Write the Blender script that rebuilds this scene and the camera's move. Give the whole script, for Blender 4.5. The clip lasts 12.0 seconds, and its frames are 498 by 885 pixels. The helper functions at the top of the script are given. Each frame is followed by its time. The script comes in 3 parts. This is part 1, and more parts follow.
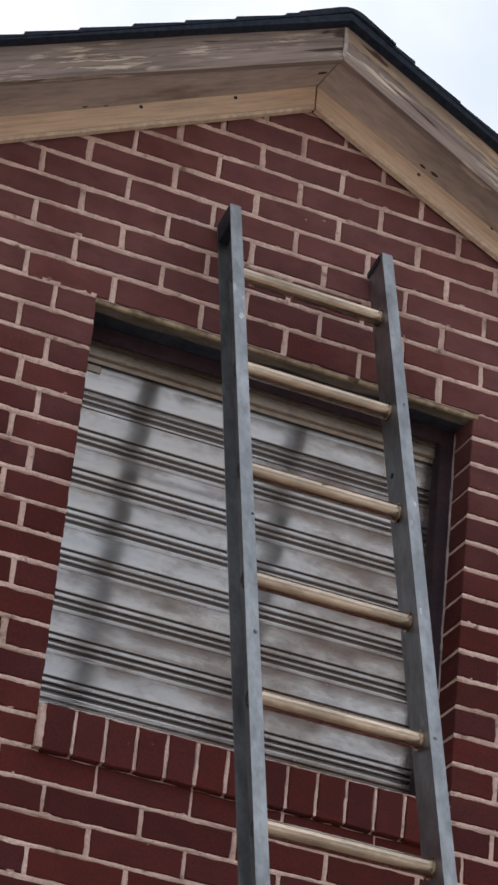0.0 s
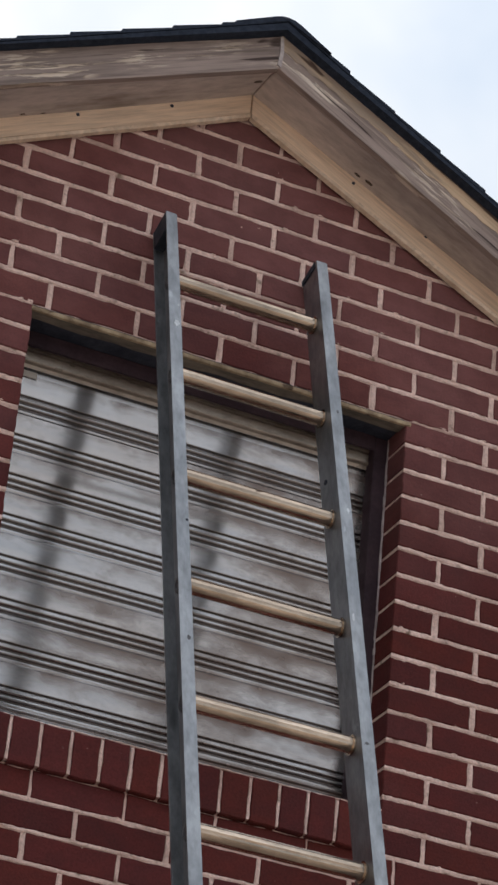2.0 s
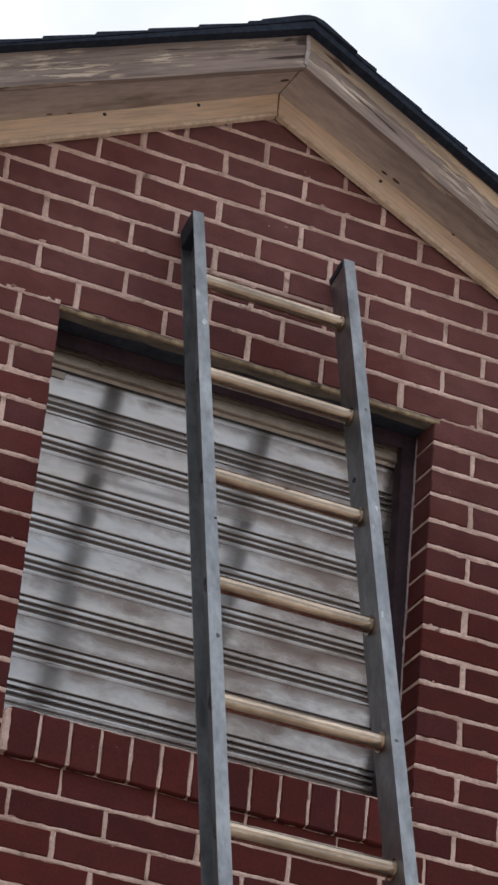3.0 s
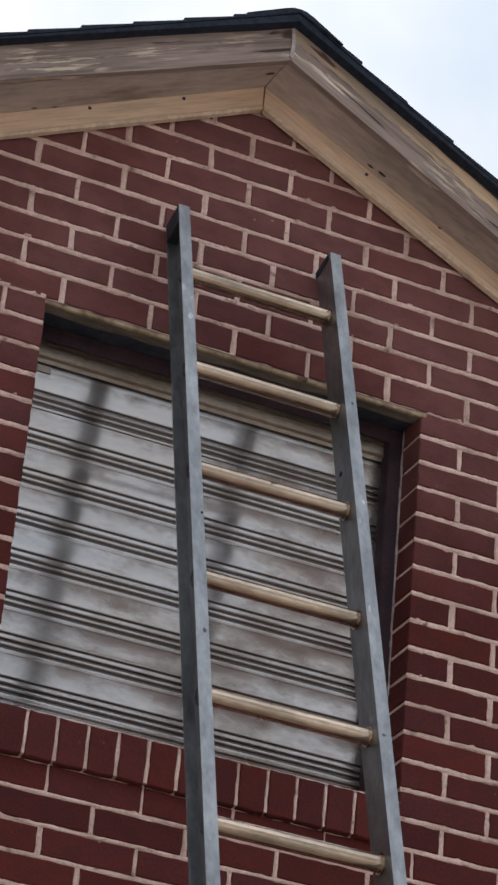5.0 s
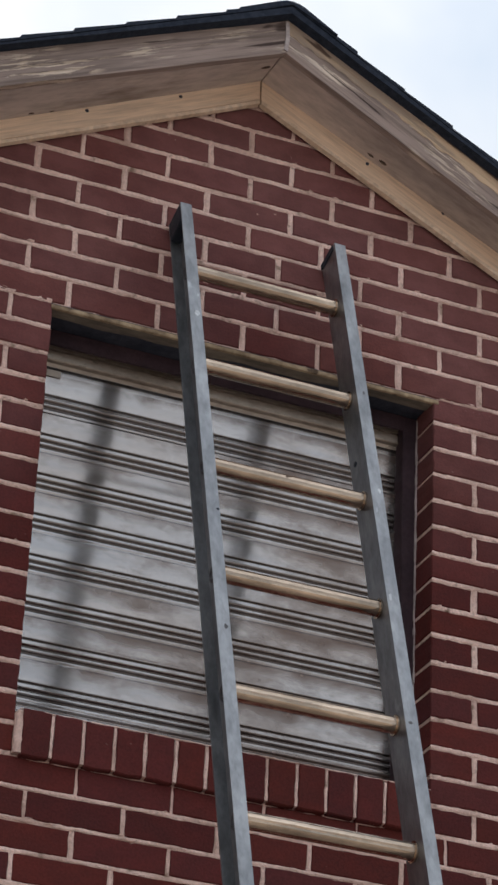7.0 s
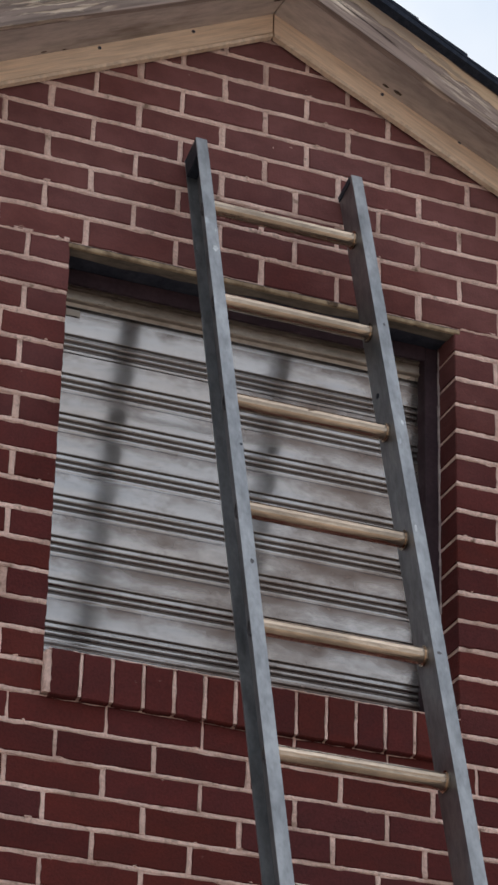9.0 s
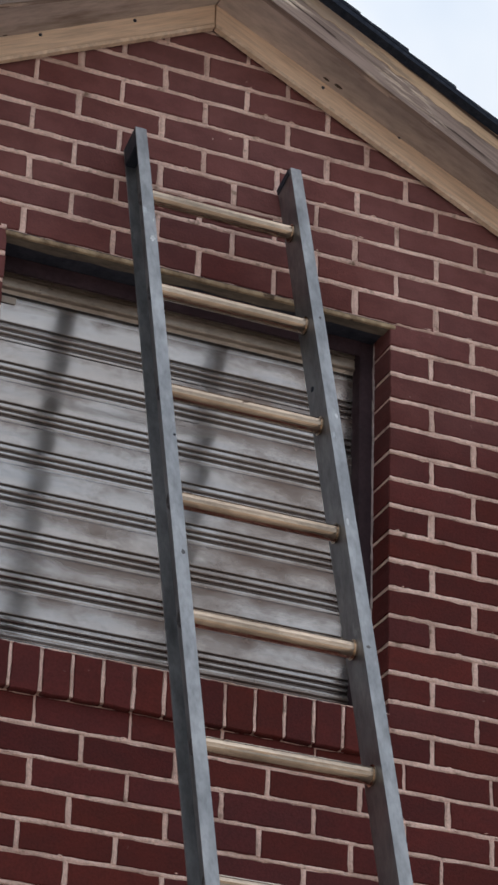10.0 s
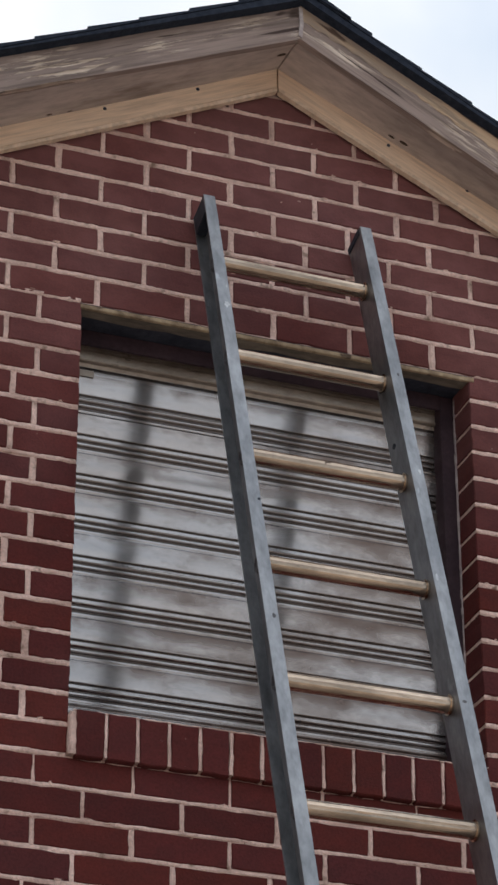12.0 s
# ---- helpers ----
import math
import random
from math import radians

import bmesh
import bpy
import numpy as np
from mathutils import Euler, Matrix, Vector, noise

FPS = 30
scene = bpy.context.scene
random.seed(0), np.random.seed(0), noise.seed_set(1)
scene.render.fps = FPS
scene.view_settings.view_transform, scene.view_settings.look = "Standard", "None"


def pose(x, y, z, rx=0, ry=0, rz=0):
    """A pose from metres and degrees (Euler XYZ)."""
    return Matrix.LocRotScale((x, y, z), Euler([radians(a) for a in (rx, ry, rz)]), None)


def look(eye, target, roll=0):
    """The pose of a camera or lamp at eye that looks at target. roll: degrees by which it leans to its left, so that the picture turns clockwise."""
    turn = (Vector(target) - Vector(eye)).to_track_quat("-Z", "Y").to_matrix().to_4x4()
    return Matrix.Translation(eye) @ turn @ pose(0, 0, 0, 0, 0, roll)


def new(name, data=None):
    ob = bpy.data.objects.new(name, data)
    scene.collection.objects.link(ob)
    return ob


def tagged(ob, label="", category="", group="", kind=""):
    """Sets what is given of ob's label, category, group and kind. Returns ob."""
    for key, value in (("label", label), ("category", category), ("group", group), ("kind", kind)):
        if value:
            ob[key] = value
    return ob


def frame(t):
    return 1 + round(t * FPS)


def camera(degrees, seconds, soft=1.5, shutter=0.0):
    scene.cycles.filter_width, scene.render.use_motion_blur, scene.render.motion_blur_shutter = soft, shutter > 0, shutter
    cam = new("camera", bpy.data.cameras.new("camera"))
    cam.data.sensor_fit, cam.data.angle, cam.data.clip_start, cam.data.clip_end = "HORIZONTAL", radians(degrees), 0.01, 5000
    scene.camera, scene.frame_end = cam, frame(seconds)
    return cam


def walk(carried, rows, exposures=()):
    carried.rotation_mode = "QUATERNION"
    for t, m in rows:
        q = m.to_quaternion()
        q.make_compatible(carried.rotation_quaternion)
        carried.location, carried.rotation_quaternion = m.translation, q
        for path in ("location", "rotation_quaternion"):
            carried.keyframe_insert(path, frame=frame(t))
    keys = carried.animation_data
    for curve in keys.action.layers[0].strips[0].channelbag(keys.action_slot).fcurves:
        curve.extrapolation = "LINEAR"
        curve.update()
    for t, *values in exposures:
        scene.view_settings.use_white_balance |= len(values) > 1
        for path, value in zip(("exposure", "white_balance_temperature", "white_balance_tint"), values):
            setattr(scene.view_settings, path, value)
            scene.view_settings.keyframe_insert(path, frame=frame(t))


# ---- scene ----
cam = camera(10.589, 12.0, soft=2.7)
# seconds, eye x y z, yaw to the left of +y, pitch up, roll
ROWS = [
    (0.0, -1.2700, -4.9214, 1.5340, -20.514, 29.206, 6.135),
    (0.5, -1.2806, -4.9317, 1.5250, -21.579, 28.742, 6.214),
    (1.0, -1.2721, -4.9387, 1.5259, -22.358, 28.365, 5.889),
    (1.5, -1.2828, -4.9464, 1.5264, -22.396, 28.773, 5.902),
    (2.0, -1.2842, -4.9673, 1.5245, -22.048, 29.339, 5.591),
    (2.5, -1.2831, -4.9694, 1.5188, -21.698, 29.468, 5.542),
    (3.0, -1.2749, -4.9677, 1.5172, -21.269, 29.321, 5.642),
    (3.2, -1.2769, -4.9693, 1.5153, -21.160, 29.216, 5.737),
    (4.8, -1.2690, -4.9560, 1.5222, -21.690, 29.137, 5.400),
    (5.0, -1.2686, -4.9551, 1.5227, -21.599, 29.245, 5.327),
    (5.5, -1.2662, -4.9588, 1.5180, -21.405, 29.597, 4.705),
    (6.0, -1.2567, -4.9529, 1.5133, -21.075, 29.443, 3.820),
    (6.5, -1.2576, -4.9527, 1.5186, -21.039, 29.112, 3.264),
    (7.0, -1.2501, -4.9471, 1.5173, -21.128, 29.229, 2.779),
    (7.5, -1.2560, -4.9514, 1.5191, -20.972, 29.075, 2.236),
    (7.7, -1.2555, -4.9500, 1.5188, -20.842, 28.943, 2.040),
    (9.3, -1.2453, -4.9308, 1.5150, -20.727, 27.689, 1.608),
    (9.5, -1.2413, -4.9333, 1.5165, -21.006, 27.625, 1.854),
    (10.0, -1.2383, -4.9277, 1.5150, -22.210, 27.805, 1.962),
    (10.5, -1.2419, -4.9315, 1.5152, -22.616, 28.335, 0.823),
    (11.0, -1.2408, -4.9301, 1.5135, -21.845, 28.966, 0.021),
    (11.5, -1.2504, -4.9252, 1.5143, -20.793, 29.193, -0.163),
    (12.0, -1.2459, -4.9248, 1.5129, -20.263, 29.128, -0.112),
]


def eye_pose(x, y, z, yaw, pitch, roll):
    a, b = radians(yaw), radians(pitch)
    ahead = Vector((-math.sin(a) * math.cos(b), math.cos(a) * math.cos(b), math.sin(b)))
    return look((x, y, z), Vector((x, y, z)) + ahead, roll)


walk(cam, [(t, eye_pose(*p)) for t, *p in ROWS])
scene.view_settings.exposure = 0.13

# ---- world and light: a bright overcast sky ----
world = bpy.data.worlds.new("overcast_sky")
scene.world = world
world.use_nodes = True
wn, wl = world.node_tree.nodes, world.node_tree.links
wn.clear()
w_out = wn.new("ShaderNodeOutputWorld")
w_bg = wn.new("ShaderNodeBackground")
w_sky = wn.new("ShaderNodeTexSky")
w_sky.sky_type = "NISHITA"
w_sky.sun_disc = False
w_sky.sun_elevation, w_sky.sun_rotation = radians(44), radians(-23)
w_dim = wn.new("ShaderNodeVectorMath")
w_dim.operation = "SCALE"
w_dim.inputs["Scale"].default_value = 0.10
w_co = wn.new("ShaderNodeTexCoord")
w_cloud = wn.new("ShaderNodeTexNoise")
w_cloud.inputs["Scale"].default_value = 8.0
w_cloud.inputs["Detail"].default_value = 4.0
w_ramp = wn.new("ShaderNodeValToRGB")
w_ramp.color_ramp.elements[0].position, w_ramp.color_ramp.elements[0].color = 0.34, (0.74, 0.83, 0.95, 1)
w_ramp.color_ramp.elements[1].position, w_ramp.color_ramp.elements[1].color = 0.62, (1.02, 1.04, 1.06, 1)
w_mix = wn.new("ShaderNodeMixRGB")
w_split = wn.new("ShaderNodeSeparateXYZ")
w_haze = wn.new("ShaderNodeMapRange")
w_haze.inputs["From Min"].default_value, w_haze.inputs["From Max"].default_value = 0.60, 0.95
w_haze.inputs["To Min"].default_value, w_haze.inputs["To Max"].default_value = 0.90, 0.75
wl.new(w_co.outputs["Generated"], w_split.inputs["Vector"])
wl.new(w_split.outputs["Z"], w_haze.inputs["Value"])
wl.new(w_haze.outputs["Result"], w_mix.inputs["Fac"])
wl.new(w_sky.outputs["Color"], w_dim.inputs[0])
wl.new(w_co.outputs["Generated"], w_cloud.inputs["Vector"])
wl.new(w_cloud.outputs["Fac"], w_ramp.inputs["Fac"])
wl.new(w_dim.outputs["Vector"], w_mix.inputs["Color1"])
wl.new(w_ramp.outputs["Color"], w_mix.inputs["Color2"])
wl.new(w_mix.outputs["Color"], w_bg.inputs["Color"])
w_dome = wn.new("ShaderNodeMapRange")          # an overcast dome: brightest overhead, dim towards the horizon
w_dome.inputs["To Min"].default_value, w_dome.inputs["To Max"].default_value = 0.50, 1.30
wl.new(w_split.outputs["Z"], w_dome.inputs["Value"])
wl.new(w_dome.outputs["Result"], w_bg.inputs["Strength"])
wl.new(w_bg.outputs["Background"], w_out.inputs["Surface"])

sun = new("sun", bpy.data.lights.new("sun", "SUN"))
sun.data.energy, sun.data.angle, sun.data.color = 2.9, radians(12), (1.0, 0.95, 0.88)
sun.matrix_world = look((-3, 7, 7.35), (0, 0, 0))


# ---- plan ----
Z0 = 5.0                       # height of the bed joint from which the courses are counted
HX, HZ = 0.1057, 0.0685        # half a brick's pitch, a course's pitch
JL, JR = 0.174, 1.1225         # jambs of the window opening
TOP, SILL = Z0 - 0.283, Z0 - 1.283
RIDGE = 0.64                   # x of the ridge
WEST, EAST = -3.4, 4.68        # ends of the gable wall
DEPTH = 8.0                    # the house goes back this far
FRIEZE_LOW, SOFFIT = 0.408, 0.466   # heights at the ridge over Z0


# ---- materials ----
def material(name, dark, light, scale, rough=0.8, metal=0.0, bump=0.3, grain=90.0, stretch=(1, 1, 1), turn=0.0, lo=0.35, hi=0.65,
             per_object=0.0, spots=None, spot_scale=12.0, spot_at=0.62, rough_swing=0.1, hue_swing=0.0, spot_soft=0.08, grain_mix=0.55):
    """A two-tone surface: broad mottling, fine grain in colour and relief, and spots of a third colour."""
    m = bpy.data.materials.new(name)
    m.use_nodes = True
    n, l = m.node_tree.nodes, m.node_tree.links
    p = n["Principled BSDF"]
    co, mp = n.new("ShaderNodeTexCoord"), n.new("ShaderNodeMapping")
    mp.inputs["Scale"].default_value = stretch
    tilt = n.new("ShaderNodeMapping")
    tilt.inputs["Rotation"].default_value = (0, radians(turn), 0)
    l.new(tilt.outputs["Vector"], mp.inputs["Vector"])
    info = n.new("ShaderNodeObjectInfo")
    add = n.new("ShaderNodeVectorMath")
    add.operation = "MULTIPLY_ADD"
    add.inputs[1].default_value = (37.0, 61.0, 23.0)
    l.new(info.outputs["Random"], add.inputs[0])
    l.new(co.outputs["Object"], add.inputs[2])
    l.new((add.outputs["Vector"] if per_object else co.outputs["Object"]), tilt.inputs["Vector"])

    def tex(s, detail=4.0, roughness=0.55):
        t = n.new("ShaderNodeTexNoise")
        t.inputs["Scale"].default_value, t.inputs["Detail"].default_value, t.inputs["Roughness"].default_value = s, detail, roughness
        l.new(mp.outputs["Vector"], t.inputs["Vector"])
        return t.outputs["Fac"]

    def ramp(fac, a, b, ca, cb):
        r = n.new("ShaderNodeValToRGB")
        r.color_ramp.elements[0].position, r.color_ramp.elements[0].color = a, (*ca, 1)
        r.color_ramp.elements[1].position, r.color_ramp.elements[1].color = b, (*cb, 1)
        l.new(fac, r.inputs["Fac"])
        return r.outputs["Color"]

    colour = ramp(tex(scale), lo, hi, dark, light)
    fine = tex(grain, 3.0, 0.65)
    mul = n.new("ShaderNodeMixRGB")
    mul.blend_type = "MULTIPLY"
    mul.inputs["Fac"].default_value = grain_mix
    l.new(colour, mul.inputs["Color1"])
    l.new(ramp(fine, 0.3, 0.62, (0.6, 0.6, 0.6), (1.15, 1.15, 1.15)), mul.inputs["Color2"])
    colour = mul.outputs["Color"]
    if spots:
        mix = n.new("ShaderNodeMixRGB")
        l.new(ramp(tex(spot_scale, 5.0, 0.6), spot_at, spot_at + spot_soft, (0, 0, 0), (1, 1, 1)), mix.inputs["Fac"])
        l.new(colour, mix.inputs["Color1"])
        mix.inputs["Color2"].default_value = (*spots, 1)
        colour = mix.outputs["Color"]
    if per_object:
        hsv = n.new("ShaderNodeHueSaturation")
        vary = n.new("ShaderNodeMapRange")
        vary.inputs["To Min"].default_value, vary.inputs["To Max"].default_value = 1 - per_object, 1 + per_object
        l.new(info.outputs["Random"], vary.inputs["Value"])
        l.new(vary.outputs["Result"], hsv.inputs["Value"])
        if hue_swing:
            hue = n.new("ShaderNodeMapRange")
            hue.inputs["To Min"].default_value, hue.inputs["To Max"].default_value = 0.5 - hue_swing, 0.5 + hue_swing
            frac = n.new("ShaderNodeMath")
            frac.operation = "PINGPONG"
            frac.inputs[1].default_value = 0.13
            l.new(info.outputs["Random"], frac.inputs[0])
            hue.inputs["From Max"].default_value = 0.13
            l.new(frac.outputs["Value"], hue.inputs["Value"])
            l.new(hue.outputs["Result"], hsv.inputs["Hue"])
        l.new(colour, hsv.inputs["Color"])
        colour = hsv.outputs["Color"]
    l.new(colour, p.inputs["Base Color"])
    rr = n.new("ShaderNodeMapRange")
    rr.inputs["From Min"].default_value, rr.inputs["From Max"].default_value = 0.35, 0.65
    rr.inputs["To Min"].default_value, rr.inputs["To Max"].default_value = max(0.03, rough - rough_swing), min(1, rough + rough_swing)
    l.new(tex(scale * 1.7), rr.inputs["Value"])
    l.new(rr.outputs["Result"], p.inputs["Roughness"])
    p.inputs["Metallic"].default_value = metal
    p.inputs["Specular IOR Level"].default_value = 0.5 if metal else 0.2
    if bump:
        b = n.new("ShaderNodeBump")
        b.inputs["Strength"].default_value, b.inputs["Distance"].default_value = bump, 0.004
        l.new(fine, b.inputs["Height"])
        l.new(b.outputs["Normal"], p.inputs["Normal"])
    return m


MORTAR = material("mortar_cream", (0.55, 0.385, 0.335), (0.88, 0.655, 0.590), 9, 0.95, bump=0.9, grain=150, spots=(0.24, 0.165, 0.125), spot_scale=26, spot_at=0.58, spot_soft=0.12)
LINTEL = material("rusty_painted_steel", (0.22, 0.16, 0.105), (0.50, 0.39, 0.265), 22, 0.8, bump=0.5, grain=120, spots=(0.10, 0.07, 0.05), spot_scale=30, spot_at=0.6)
# Lintel paint greyed down: the underside's shade is part of this colour.
LINTEL_UNDER = material("worn_shaded_paint", (0.13, 0.11, 0.095), (0.25, 0.215, 0.175), 14, 0.85, bump=0.3, stretch=(0.4, 1, 1), spots=(0.05, 0.05, 0.055), spot_scale=9, spot_at=0.58)
# Nail heads and backing; also painted shade under the lintel and above it.
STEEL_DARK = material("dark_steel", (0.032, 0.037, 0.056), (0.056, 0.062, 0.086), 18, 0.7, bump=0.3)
MAROON = material("maroon_paint", (0.036, 0.022, 0.029), (0.056, 0.034, 0.043), 12, 0.6, bump=0.2)
CAULK = material("caulk_grey", (0.36, 0.31, 0.31), (0.55, 0.49, 0.48), 40, 0.9, bump=0.7)
HEAD_METAL = material("brownish_aluminium", (0.26, 0.215, 0.18), (0.46, 0.40, 0.345), 9, 0.36, 0.45, bump=0.02, stretch=(0.4, 1, 1))
RAIL = material("ladder_rail_aluminium", (0.235, 0.245, 0.262), (0.335, 0.345, 0.362), 16, 0.42, 0.9, bump=0.1, grain=70, stretch=(1, 1, 0.4),
                spots=(0.42, 0.44, 0.47), spot_scale=26, spot_at=0.66)
RUNG = material("ladder_rung_aluminium", (0.40, 0.315, 0.245), (0.68, 0.54, 0.42), 12, 0.17, 1.0, bump=0.08, stretch=(0.3, 1, 1), spots=(0.3, 0.24, 0.19), spot_scale=25, spot_at=0.66)
KNOT = material("dark_knot", (0.06, 0.042, 0.032), (0.13, 0.09, 0.07), 40, 0.85, bump=0.3)
GRIME = material("greasy_dark_metal", (0.055, 0.055, 0.062), (0.12, 0.115, 0.12), 40, 0.6, 0.5, bump=0.2)
SCUFF = material("scuffed_bright_metal", (0.42, 0.44, 0.47), (0.60, 0.62, 0.65), 60, 0.6, 0.3, bump=0.3)
WEB = material("dull_dark_aluminium", (0.095, 0.090, 0.092), (0.20, 0.195, 0.20), 9, 0.55, 0.6, bump=0.15, grain=60, stretch=(1, 1, 0.5))
RUBBER = material("dark_blue_plastic", (0.02, 0.026, 0.038), (0.035, 0.042, 0.058), 20, 0.6, bump=0.2)
SHINGLE = material("asphalt_shingle", (0.016, 0.022, 0.037), (0.030, 0.039, 0.060), 60, 0.95, bump=0.6, grain=300)
GROUND = material("dry_sandy_ground", (0.29, 0.243, 0.205), (0.40, 0.34, 0.288), 2.0, 0.95, bump=0.8, grain=30)
PLASTER = material("side_wall_brick_tone", (0.10, 0.045, 0.043), (0.15, 0.06, 0.058), 8, 0.9)


def nodes_of(name):
    """A fresh node material with short helpers: noise in object space, ramp, mix and number maths."""
    m = bpy.data.materials.new(name)
    m.use_nodes = True
    n, l = m.node_tree.nodes, m.node_tree.links
    co = n.new("ShaderNodeTexCoord").outputs["Object"]

    def plug(value, socket):
        if isinstance(value, (int, float)):
            socket.default_value = value
        elif isinstance(value, tuple):
            socket.default_value = (*value, 1)
        else:
            l.new(value, socket)

    def tex(scale, stretch=(1, 1, 1), turn=0.0, shift=(0, 0, 0), detail=4.0, rough=0.55):
        tilt, mp, t = n.new("ShaderNodeMapping"), n.new("ShaderNodeMapping"), n.new("ShaderNodeTexNoise")
        tilt.inputs["Rotation"].default_value = (0, radians(turn), 0)
        mp.inputs["Scale"].default_value, mp.inputs["Location"].default_value = stretch, shift
        t.inputs["Scale"].default_value, t.inputs["Detail"].default_value, t.inputs["Roughness"].default_value = scale, detail, rough
        l.new(co, tilt.inputs["Vector"])
        l.new(tilt.outputs["Vector"], mp.inputs["Vector"])
        l.new(mp.outputs["Vector"], t.inputs["Vector"])
        return t.outputs["Fac"]

    def span(value, a, b, c=0.0, d=1.0):
        r = n.new("ShaderNodeMapRange")
        r.interpolation_type = "SMOOTHSTEP"
        for key, v in (("From Min", a), ("From Max", b), ("To Min", c), ("To Max", d)):
            r.inputs[key].default_value = v
        l.new(value, r.inputs["Value"])
        return r.outputs["Result"]

    def calc(op, a, b):
        r = n.new("ShaderNodeMath")
        r.operation = op
        plug(a, r.inputs[0])
        plug(b, r.inputs[1])
        return r.outputs["Value"]

    def mix(fac, a, b, blend="MIX"):
        r = n.new("ShaderNodeMixRGB")
        r.blend_type = blend
        plug(fac, r.inputs["Fac"])
        plug(a, r.inputs["Color1"])
        plug(b, r.inputs["Color2"])
        return r.outputs["Color"]

    def finish(colour, rough, metal=0.0, height=None, relief=0.3, depth=0.004, specular=0.25):
        p = n["Principled BSDF"]
        plug(colour, p.inputs["Base Color"])
        plug(rough, p.inputs["Roughness"])
        plug(metal, p.inputs["Metallic"])
        p.inputs["Specular IOR Level"].default_value = specular
        if height is not None:
            b = n.new("ShaderNodeBump")
            b.inputs["Strength"].default_value, b.inputs["Distance"].default_value = relief, depth
            l.new(height, b.inputs["Height"])
            l.new(b.outputs["Normal"], p.inputs["Normal"])
        return m

    return n, l, co, tex, span, calc, mix, finish


def old_paint_wood(name, side, base, pale, bare, dark, much, film=None):
    """Weathered board: grey film, pale flaked streaks gathered in patches, bare wood and dark splits along the grain."""
    n, l, co, tex, span, calc, mix, finish = nodes_of(name)
    turn = -26.6 * side
    broad = tex(4.0, (0.5, 1, 1.6), turn)
    grain = tex(42, (0.07, 1, 2.4), turn, detail=5, rough=0.65)
    flake = tex(44, (0.15, 1, 2.0), turn, (3.1, 0, 1.7), detail=6, rough=0.7)
    patch = tex(5.2, (0.55, 1, 1.9), turn, (7.7, 0, 4.2), detail=2)
    split = tex(24, (0.06, 1, 1.8), turn, (1.4, 0, 9.2), detail=4)
    hole = tex(13, (0.35, 1, 1.2), turn, (5.4, 0, 2.2), detail=3)
    c = mix(span(broad, 0.35, 0.66), base, tuple(v * 1.38 for v in base))
    c = mix(span(grain, 0.40, 0.72), c, tuple(v * 0.66 for v in base))
    open_wood = calc("MULTIPLY", span(flake, 0.50, 0.56), span(patch, 0.55 - much, 0.66 - much))
    c = mix(open_wood, c, mix(span(grain, 0.38, 0.62), pale, bare))
    if film:
        c = mix(calc("MULTIPLY", span(tex(9, (0.16, 1, 1.5), turn, (2.9, 0, 0.6), detail=6, rough=0.65), 0.50, 0.58), 0.8), c, film)
    c = mix(span(split, 0.645, 0.69), c, dark)
    c = mix(span(hole, 0.69, 0.74), c, dark)
    h = calc("ADD", calc("MULTIPLY", grain, 0.6), calc("MULTIPLY", open_wood, -0.5))
    return finish(c, span(grain, 0.3, 0.7, 0.75, 0.95), 0.0, h, 0.8)


def wood(side):
    """Weathered boards, with the grain along the rake of the given side (-1: west of the ridge)."""
    turn = -26.6 * side
    fascia = old_paint_wood("weathered_fascia_paint", side, (0.255, 0.200, 0.180), (0.76, 0.65, 0.56), (0.50, 0.40, 0.32), (0.065, 0.046, 0.042), 0.065)
    strip = old_paint_wood("bare_wood_strip", side, (0.47, 0.345, 0.24), (0.74, 0.60, 0.46), (0.60, 0.43, 0.29), (0.10, 0.066, 0.052), 0.06, (0.31, 0.245, 0.205))
    frieze = material("raw_pine", (0.74, 0.545, 0.395), (0.88, 0.70, 0.545), 5, 0.75, bump=0.25, grain=50, stretch=(0.14, 1, 2.4), turn=turn,
                      spots=(0.40, 0.27, 0.17), spot_scale=9, spot_at=0.64, spot_soft=0.14)
    soffit = material("dusty_plywood", (0.39, 0.332, 0.308), (0.56, 0.482, 0.445), 5, 0.9, bump=0.4, grain=50, stretch=(0.3, 1, 1.6), turn=turn,
                      spots=(0.22, 0.165, 0.14), spot_scale=8, spot_at=0.58, spot_soft=0.15)
    return fascia, strip, frieze, soffit


